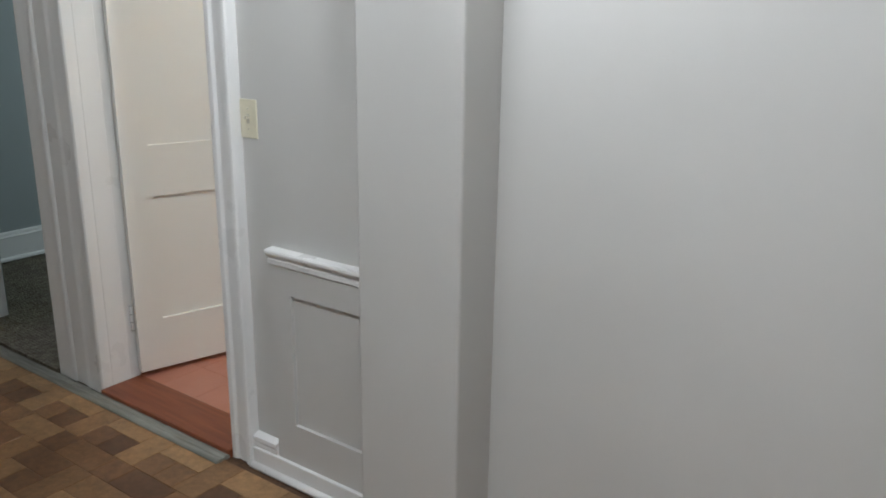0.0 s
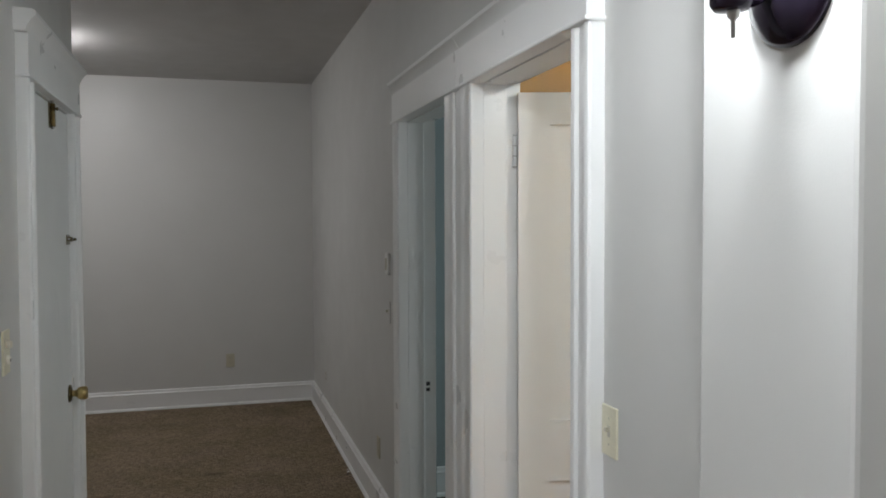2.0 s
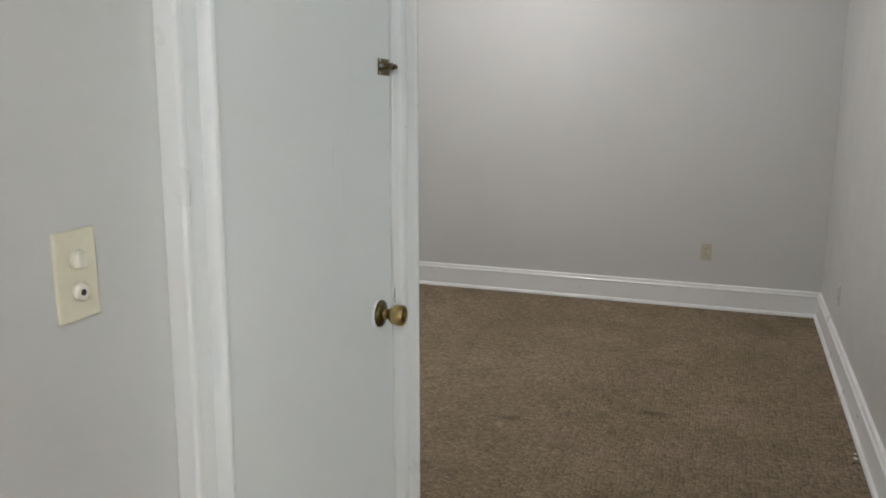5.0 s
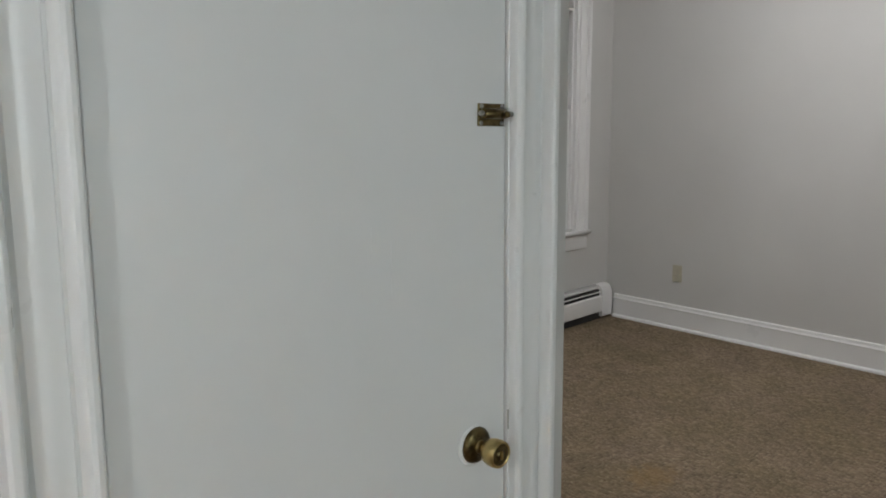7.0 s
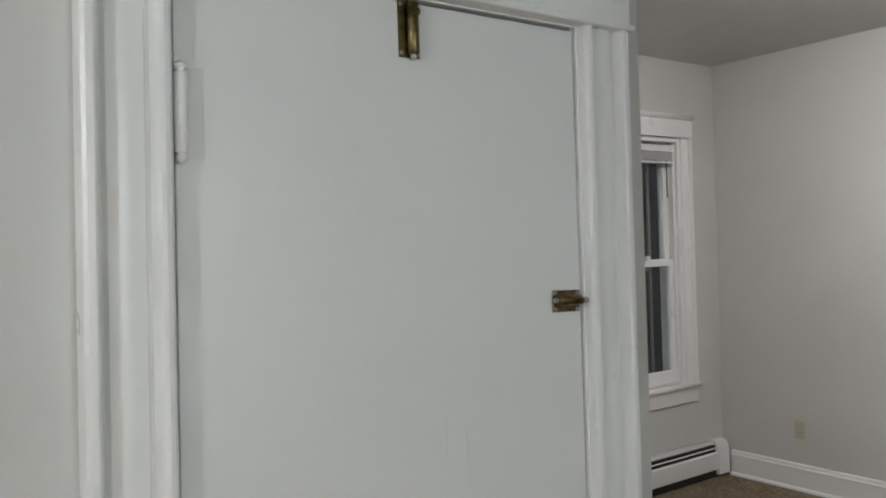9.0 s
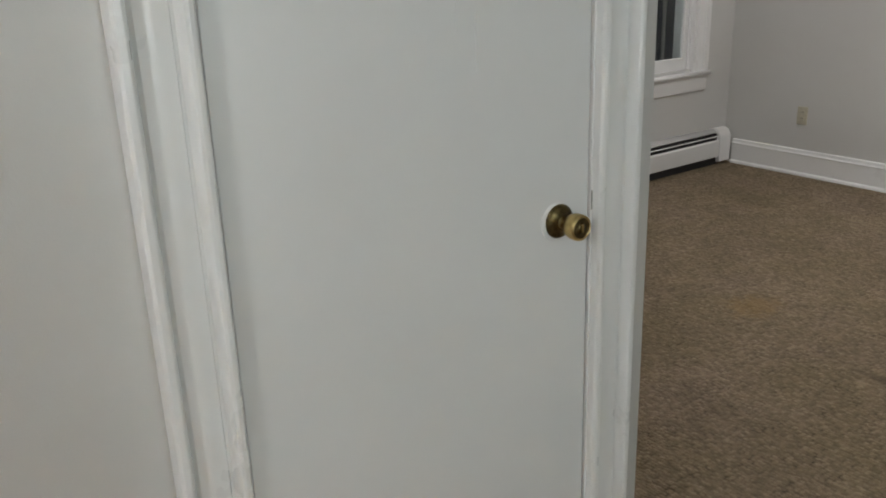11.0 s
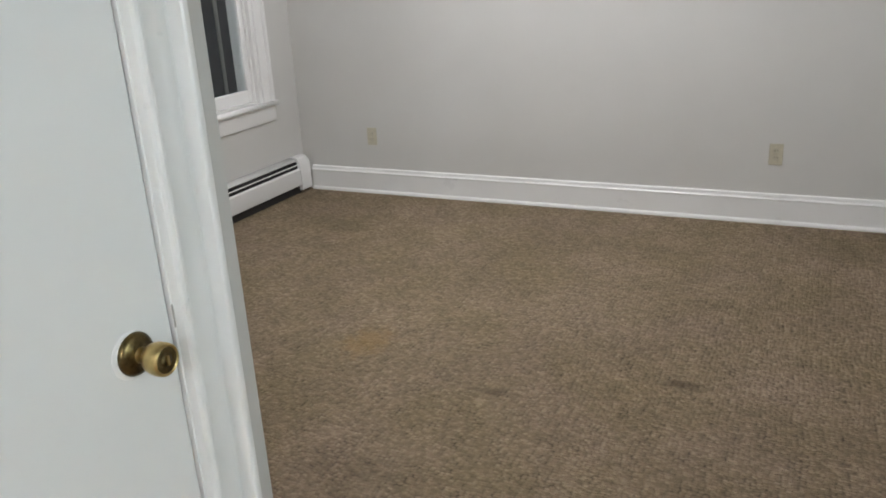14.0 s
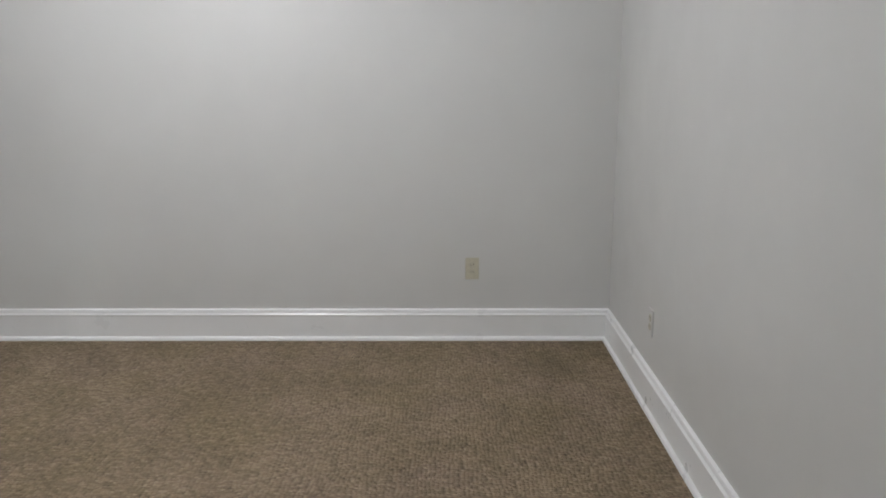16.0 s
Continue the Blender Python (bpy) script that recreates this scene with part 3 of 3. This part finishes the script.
part("base_cap", sweep([(0, 0.030), (0.020, 0.031), (0.024, 0.038), (0.022, 0.048), (0.024, 0.054), (0.029, 0.062), (0.027, 0.072), (0, 0.080)], lambda u, v, s: (s, NORTH - u, v), D2[1] + 0.099, wx0 - 0.004), TRIM, wains)
part("base", cube(D2[1] + 0.099, wx1, NORTH - 0.03, NORTH - 0.001, TILE, 0.032, 0.003), TRIM, wains)
part("shoe", sweep([(0, TILE), (0.05, TILE), (0.05, TILE + 0.006), (0.042, TILE + 0.014), (0, TILE + 0.018)], lambda u, v, s: (s, NORTH - u, v), D2[1] + 0.099, wx1), TRIM, wains)


# the old closet doorway leans a little on its hinge side
def lean(ob):
    for child in ob.children:
        if child.type == "MESH":
            for v in child.data.vertices:
                if v.co.x > -3.3:
                    v.co.x += (1.4 - v.co.z) * 0.017
        lean(child)


lean(door_3)

# ---- plates on the walls ----
def plate(name, label, category, m, kind_of, mat=BONE, group="", w=0.07, h=0.115):
    """A wall plate; local x across, z up, y out of the wall."""
    def tr(bm):
        bmesh.ops.transform(bm, matrix=m, verts=bm.verts[:])
        bmesh.ops.recalc_face_normals(bm, faces=bm.faces[:])
        return bm
    e = empty(name, label, category, group)
    part("cover", tr(cube(-w / 2, w / 2, 0, 0.006, -h / 2, h / 2, 0.0022)), mat, e)
    if kind_of == "toggle":
        part("slot", tr(cube(-0.006, 0.006, 0.0058, 0.0066, -0.013, 0.013)), BONE_D, e)
        part("toggle", tr(cube(-0.0042, 0.0042, 0.006, 0.017, 0.000, 0.010, 0.0015)), BONE_D, e)
        for z in (-0.03, 0.03):
            part("screw", tr(lathe([(0.003, 0), (0.002, 0.0012)], pose(0, 0.006, z, -90, 0, 0), 10)), BONE_D, e)
    elif kind_of == "double":
        for z in (0.022, -0.022):
            part("button", tr(lathe([(0.013, 0), (0.013, 0.006), (0.010, 0.009)], pose(0, 0.0055, z, -90, 0, 0), 18)), CREAMP, e)
        part("key_slot", tr(lathe([(0.0045, 0), (0.004, 0.001)], pose(0.001, 0.0145, -0.022, -90, 0, 0), 12)), BLACK, e)
        part("toggle", tr(cube(-0.005, 0.005, 0.013, 0.020, 0.012, 0.030, 0.002)), CREAMP, e)
    elif kind_of == "outlet":
        for z in (0.0195, -0.0195):
            r = part("receptacle", tr(lathe([(0.0165, 0), (0.0165, 0.0015), (0.0155, 0.002)], pose(0, 0.006, z, -90, 0, 0), 20)), BONE_D, e)
            for x in (-0.006, 0.006):
                part("slot", tr(cube(x - 0.001, x + 0.001, 0.0075, 0.0084, z - 0.001, z + 0.007)), BLACK, r)
        part("screw", tr(lathe([(0.003, 0), (0.002, 0.0012)], pose(0, 0.006, 0, -90, 0, 0), 10)), BONE_D, e)
    return e


FACE_S, FACE_E = 180, -90            # a plate that faces -y, and one that faces +x
plate("light_switch", "ivory plastic light switch beside the bathroom doorway", "light switch", pose(-2.030, NORTH, 1.123, 0, 0, FACE_S), "toggle", IVORY)
plate("light_switch", "ivory double switch plate with white buttons", "light switch", pose(-2.843, HALL_S, 1.243, 0, 0, 0), "double", IVORY, w=0.072, h=0.122)
plate("wall_outlet", "ivory outlet low on the far carpeted-room wall", "outlet", pose(WEST, 0.866, 0.387, 0, 0, FACE_E), "outlet", BONE, "outlets")
plate("wall_outlet", "ivory outlet low on the wall near the window corner", "outlet", pose(WEST, -1.64, 0.387, 0, 0, FACE_E), "outlet", BONE, "outlets")
plate("wall_outlet", "ivory outlet low on the north wall", "outlet", pose(-4.70, NORTH, 0.365, 0, 0, FACE_S), "outlet", BONE, "outlets")
plate("wall_outlet", "grey-painted outlet far along the north wall", "outlet", pose(-6.80, NORTH, 0.365, 0, 0, FACE_S), "outlet", WALL, "outlets")
plate("light_switch", "painted-over switch plate beside the dark room's doorway", "light switch", pose(-4.415, NORTH, 1.135, 0, 0, FACE_S), "toggle", WALL)
th = empty("thermostat", "small white wall thermostat above a switch", "thermostat")
part("body", cube(-4.455, -4.385, NORTH - 0.014, NORTH, 1.325, 1.435, 0.004), WHITEP, th)
part("dial", cube(-4.437, -4.408, NORTH - 0.0165, NORTH - 0.0135, 1.35, 1.41, 0.001), BONE_D, th)

# ---- crumbs of plaster and paint along the north baseboard ----
random.seed(4)


def crumb(name, label, x, y, r, mat):
    """An irregular flake lying on the pile."""
    bm = bmesh.new()
    bmesh.ops.create_icosphere(bm, subdivisions=1, radius=r)
    for v in bm.verts:
        v.co *= random.uniform(0.6, 1.25)
        v.co.z = max(-0.3 * r, v.co.z * 0.55)
    bmesh.ops.transform(bm, matrix=pose(x, y, 0.3 * r, 0, 0, random.uniform(0, 360)), verts=bm.verts[:])
    return tagged(finish(name, bm, mat), label, "debris", "crumbs by the baseboard")


for dx, dy, r, white in ((0.0, 0.0, 0.011, True), (0.045, -0.012, 0.008, False), (-0.05, 0.004, 0.006, True), (0.10, -0.004, 0.005, False), (-0.19, 0.004, 0.007, False)):
    crumb("plaster_crumb" if white else "dirt_crumb", "white plaster crumb on carpet by the baseboard" if white else "dark dirt crumb on carpet by the baseboard", -5.46 + dx, 1.542 + dy, r, TRIM if white else BLACK)

# ---- wall sconce on the chimney breast ----
sc = empty("wall_sconce", "glossy dark bronze wall sconce with a lit bulb", "wall lamp")
sx, sz = -1.288, 1.902
part("backplate", lathe([(0.077, 0), (0.077, 0.008), (0.071, 0.016), (0.05, 0.028), (0.032, 0.036), (0.02, 0.04)], pose(sx, CH[2], sz, 90, 0, 0), 40), BRONZE, sc)
arm = bpy.data.curves.new("arm", "CURVE")
arm.dimensions, arm.bevel_depth, arm.bevel_resolution = "3D", 0.011, 4
sp = arm.splines.new("BEZIER")
sp.bezier_points.add(1)
for p, co, hl, hr in zip(sp.bezier_points, ((sx, CH[2] - 0.035, sz), (sx + 0.066, 1.314, 1.876)), ((sx, CH[2], sz), (sx + 0.050, 1.345, 1.855)), ((sx, 1.40, sz - 0.02), (sx + 0.075, 1.30, 1.89))):
    p.co, p.handle_left, p.handle_right = co, hl, hr
a_ob = new("arm", arm)
arm.materials.append(BRONZE)
a_ob.parent = sc
BX, BY = sx + 0.074, 1.314
part("socket", lathe([(0.008, -0.028), (0.020, -0.026), (0.0245, -0.019), (0.0255, 0.028), (0.023, 0.032)], pose(BX, BY, 1.871), 28), BRONZE, sc)
part("switch_stem", lathe([(0.002, -0.024), (0.0028, -0.022), (0.0028, -0.004), (0.007, 0.0), (0.008, 0.012)], pose(BX + 0.004, BY, 1.836), 12), STEEL, sc)
part("sleeve", lathe([(0.014, 0.0), (0.014, 0.115), (0.012, 0.12)], pose(BX, BY, 1.899), 20), WHITEP, sc, "white candle sleeve")
part("bulb", lathe([(0.013, 0.0), (0.016, 0.02), (0.033, 0.04), (0.045, 0.06), (0.05, 0.085), (0.045, 0.11), (0.03, 0.128), (0.012, 0.135), (0.003, 0.136)], pose(BX, BY, 2.014), 28), BULB, sc, "lit white globe bulb")

# ---- ceiling lamps ----
def dome_lamp(name, label, x, y, mat, r):
    e = empty(name, label, "ceiling lamp")
    part("pan", lathe([(r * 0.8, 0), (r * 1.05, -0.008), (r * 1.05, -0.02), (r * 0.98, -0.024)], pose(x, y, CEIL), 40), WHITEP, e)
    part("shade", lathe([(r * 0.98, -0.022), (r, -0.035), (r * 0.93, -0.065), (r * 0.74, -0.09), (r * 0.42, -0.107), (r * 0.1, -0.112)], pose(x, y, CEIL), 40), mat, e, "lit white glass dome")
    part("finial", lathe([(0.01, 0), (0.012, -0.008), (0.008, -0.016), (0.003, -0.02)], pose(x, y, CEIL - 0.111), 14), BRASS_L, e)
    return e


dome_lamp("ceiling_lamp", "round lit glass dome lamp on the bedroom ceiling", -6.18, -0.38, ROOM_GLASS, 0.15)
dome_lamp("ceiling_lamp", "round lit glass dome lamp on the kitchen ceiling", -0.7, 0.0, KITCHEN_GLASS, 0.15)
bl = empty("bath_lamp", "lit bulb in a white holder on the bathroom wall", "wall lamp")
part("holder", lathe([(0.05, 0), (0.05, 0.02), (0.025, 0.05), (0.02, 0.06)], pose(-1.1, 2.5, 2.4, 0, -90, 0), 20), WHITEP, bl)
part("bulb", lathe([(0.014, 0.058), (0.03, 0.1), (0.03, 0.12), (0.015, 0.14), (0.003, 0.143)], pose(-1.1, 2.5, 2.4, 0, -90, 0), 20), BATH_BULB, bl)

# ---- baseboard heater under the window ----
ht = empty("baseboard_heater", "white enamelled baseboard radiator cover with a dark slot", "heater")
HX0, HX1 = -7.50, -4.6
# Back plate and fin block are black to paint in the shade of slot and bottom gap.
part("back", cube(HX0, HX1, SOUTH + 0.001, SOUTH + 0.012, 0.03, 0.235), BLACK, ht, "back plate coloured black for the slot's shade")
part("hood", sweep([(0.012, 0.222), (0.040, 0.226), (0.046, 0.223), (0.046, 0.227), (0.040, 0.236), (0.001, 0.248), (0.001, 0.236)], lambda u, v, s: (s, SOUTH + u, v), HX0, HX1), RADIATOR, ht)
part("damper", sweep([(0.052, 0.2015), (0.060, 0.198), (0.061, 0.1995), (0.053, 0.2035)], lambda u, v, s: (s, SOUTH + u, v), HX0, HX1), RADIATOR, ht)
part("front_panel", sweep([(0.066, 0.060), (0.070, 0.060), (0.072, 0.066), (0.070, 0.168), (0.062, 0.178), (0.060, 0.175), (0.066, 0.166)], lambda u, v, s: (s, SOUTH + u, v), HX0, HX1), RADIATOR, ht)
part("fin_block", cube(HX0, HX1, SOUTH + 0.013, SOUTH + 0.050, 0.004, 0.216), BLACK, ht, "solid fin block coloured black for the shade inside")
part("end_cap", sweep([(0.001, 0.022), (0.074, 0.022), (0.077, 0.026), (0.077, 0.19), (0.070, 0.215), (0.055, 0.238), (0.04, 0.247), (0.001, 0.250)], lambda u, v, s: (s, SOUTH + u, v), -7.604, -7.49), RADIATOR, ht)

# ---- window ----
win = empty("window_1", "white double-hung sash window at night with a raised blind", "window", "", "structure")
for x0, way in ((WX[0] - 0.118 - 0.018, 1), (WX[1] + 0.118 + 0.018, -1)):
    part("casing", casing_v(x0, way, SOUTH, 1, 0.66, 2.29, 0.8), TRIM, win)
part("head_casing", head(WX[0] - 0.136, WX[1] + 0.136, SOUTH, 1, 2.285, 0.03), TRIM, win)
part("cap", sweep([(0, 0), (0.03, 0), (0.034, 0.01), (0.05, 0.024), (0.05, 0.034), (0, 0.04)], lambda u, v, s: (s, SOUTH + u, 2.412 + v), WX[0] - 0.146, WX[1] + 0.146), TRIM, win)
part("window_sill", sweep([(-0.12, 0.637), (0.036, 0.637), (0.041, 0.643), (0.041, 0.656), (0.036, 0.663), (-0.12, 0.667)], lambda u, v, s: (s, SOUTH + u, v), WX[0] - 0.155, WX[1] + 0.155), TRIM, win)
part("apron", sweep([(0, 0.535), (0.014, 0.535), (0.018, 0.545), (0.018, 0.62), (0.022, 0.637), (0, 0.637)], lambda u, v, s: (s, SOUTH + u, v), WX[0] - 0.136, WX[1] + 0.136), TRIM, win)
for x0, x1 in ((WX[0] - 0.017, WX[0] + 0.012), (WX[1] - 0.012, WX[1] + 0.017)):
    part("jamb", cube(x0, x1, SOUTH - 0.158, SOUTH + 0.014, 0.664, 2.285, 0.002), TRIM, win)
part("head_jamb", cube(WX[0] + 0.012, WX[1] - 0.012, SOUTH - 0.158, SOUTH + 0.014, 2.265, 2.284, 0.002), TRIM, win)
for x in (WX[0] + 0.012, WX[1] - 0.026):
    part("stop", cube(x, x + 0.014, SOUTH - 0.03, SOUTH - 0.012, 0.664, 2.265, 0.003), TRIM, win)


def sash(z0, z1, y, low, top):
    x0, x1, w = WX[0] + 0.014, WX[1] - 0.014, 0.045
    s = part("sash", cube(x0, x0 + w, y, y + 0.034, z0, z1, 0.004), TRIM, win)
    part("stile", cube(x1 - w, x1, y, y + 0.034, z0, z1, 0.004), TRIM, s)
    part("rail", cube(x0 + w, x1 - w, y, y + 0.034, z0, z0 + low, 0.004), TRIM, s)
    part("rail", cube(x0 + w, x1 - w, y, y + 0.034, z1 - top, z1, 0.004), TRIM, s)
    pane = part("pane", cube(x0 + w - 0.004, x1 - w + 0.004, y + 0.014, y + 0.018, z0 + low - 0.004, z1 - top + 0.004), GLASS, s, "dark window glass")
    pane.visible_shadow = False


sash(0.672, 1.49, SOUTH - 0.066, 0.085, 0.04)
sash(1.455, 2.262, SOUTH - 0.104, 0.04, 0.05)
# storm frame outside the sashes
part("storm_frame", cube(WX[0] + 0.115, WX[0] + 0.137, SOUTH - 0.155, SOUTH - 0.14, 0.67, 2.26, 0.002), STEEL, win, "grey aluminium storm frame")
part("storm_frame", cube(WX[0] + 0.14, WX[1] - 0.1, SOUTH - 0.155, SOUTH - 0.14, 1.42, 1.46, 0.002), STEEL, win)
lock = part("sash_lock", cube(-7.005, -6.955, SOUTH - 0.064, SOUTH - 0.036, 1.4905, 1.503, 0.003), WHITEP, win, "small white sash lock on the meeting rail")
part("lever", cube(-6.995, -6.965, SOUTH - 0.062, SOUTH - 0.040, 1.5025, 1.522, 0.004), WHITEP, lock)
bd = empty("window_blind", "white slatted blind raised to the window's top", "blind")
part("head_rail", cube(WX[0] + 0.03, WX[1] - 0.03, SOUTH - 0.03, SOUTH + 0.008, 2.20, 2.243, 0.003), WHITEP, bd)
for i in range(9):
    z = 2.195 - 0.006 * i
    part("slat", cube(WX[0] + 0.035, WX[1] - 0.035, SOUTH - 0.026, SOUTH + 0.004, z - 0.0022, z, 0.0), WHITEP, bd)
part("bottom_rail", cube(WX[0] + 0.033, WX[1] - 0.033, SOUTH - 0.027, SOUTH + 0.005, 2.125, 2.138, 0.003), WHITEP, bd)
part("wand", lathe([(0.003, 0), (0.004, 0.01), (0.004, 0.24), (0.003, 0.25)], pose(WX[0] + 0.10, SOUTH - 0.002, 1.90), 10), BLACK, bd, "dark tilt wand")
structure("backdrop", cube(-12, 0, SOUTH - 4.2, SOUTH - 4.0, -3, 6), FACADE, "dark neighbouring house wall at night", "backdrop")

# ---- floor pieces last ----
bm_store = {}


def tile_mesh(nx, ny, m, mat, t, gap=0.0016):
    key = (nx, ny, m, mat.name)
    if key not in bm_store:
        bm = cube(gap / 2, nx * m - gap / 2, gap / 2, ny * m - gap / 2, -0.006, t)
        top = [e for e in bm.edges if all(v.co.z > t - 1e-6 for v in e.verts)]
        bmesh.ops.bevel(bm, geom=top, offset=0.001, segments=1, affect="EDGES")
        me = bpy.data.meshes.new("tile")
        bm.to_mesh(me)
        bm.free()
        me.materials.append(mat)
        bm_store[key] = me
    return bm_store[key]


def lay(pieces, m, mat, floor, z, near, label, t=0.0):
    """Pieces (x, y, nx, ny): those near as objects, the others in one mesh."""
    rest = bmesh.new()
    for x, y, nx, ny in pieces:
        if near(x, y):
            ob = new("tile", tile_mesh(nx, ny, m, mat, t))
            ob.location, ob.parent = (x, y, z), floor
        else:
            g = 0.001
            box(rest, x + g, x + nx * m - g, y + g, y + ny * m - g, z - 0.006, z + t)
    if rest.verts:
        tagged(part("tiles", rest, mat, floor, label), "", "", "", "stuff")


M = 0.1067
EDGE = STUB_X + 0.09
pieces = {True: [], False: []}
for row in range(12):
    y0 = 1.2 - 3 * M * (11 - row)
    xb = -4.14 + (0.12, 0.0, 0.05)[row % 3]      # bars with two squares and a long piece
    xc = -4.275                                  # long pieces and squares in single file
    for col in range(22):
        a, c = xb + col * 3 * M, xc + col * 3 * M
        odd = (row + col) % 3 != 0
        for x, y, nx, ny, pale in ((a, y0 + M, 1, 2, True), (a + M, y0 + M, 1, 1, row != 11), (a + 2 * M, y0 + M, 1, 1, False), (a + M, y0 + 2 * M, 2, 1, row == 11 or not odd), (c, y0, 2, 1, not odd), (c + 2 * M, y0, 1, 1, False)):
            cut = max(0.0, (EDGE - x) / M)
            x, nx = x + cut * M, round(nx - cut, 3)
            if nx > 0.15 and x + nx * M < EAST and y > SOUTH and not (y + M > 0.05 and y < HALL_S + 0.03 and x < -1.3 and y + ny * M < HALL_S):
                pieces[pale].append((x, y, nx, ny))
for pale, mat in ((True, TILE_L), (False, TILE_D)):
    lay(pieces[pale], M, mat, kitchen_floor, TILE, lambda x, y: x < -1.75 and y > 0.33, "pale brown vinyl pieces of the kitchen floor" if pale else "dark brown vinyl pieces of the kitchen floor")
R = 0.2
lay([(-2.99 + i * R, 1.718 + j * R, 1, 1) for i in range(9) for j in range(8)], R, TERRACOTTA, bath_floor, -0.014, lambda x, y: True, "terracotta tiles")
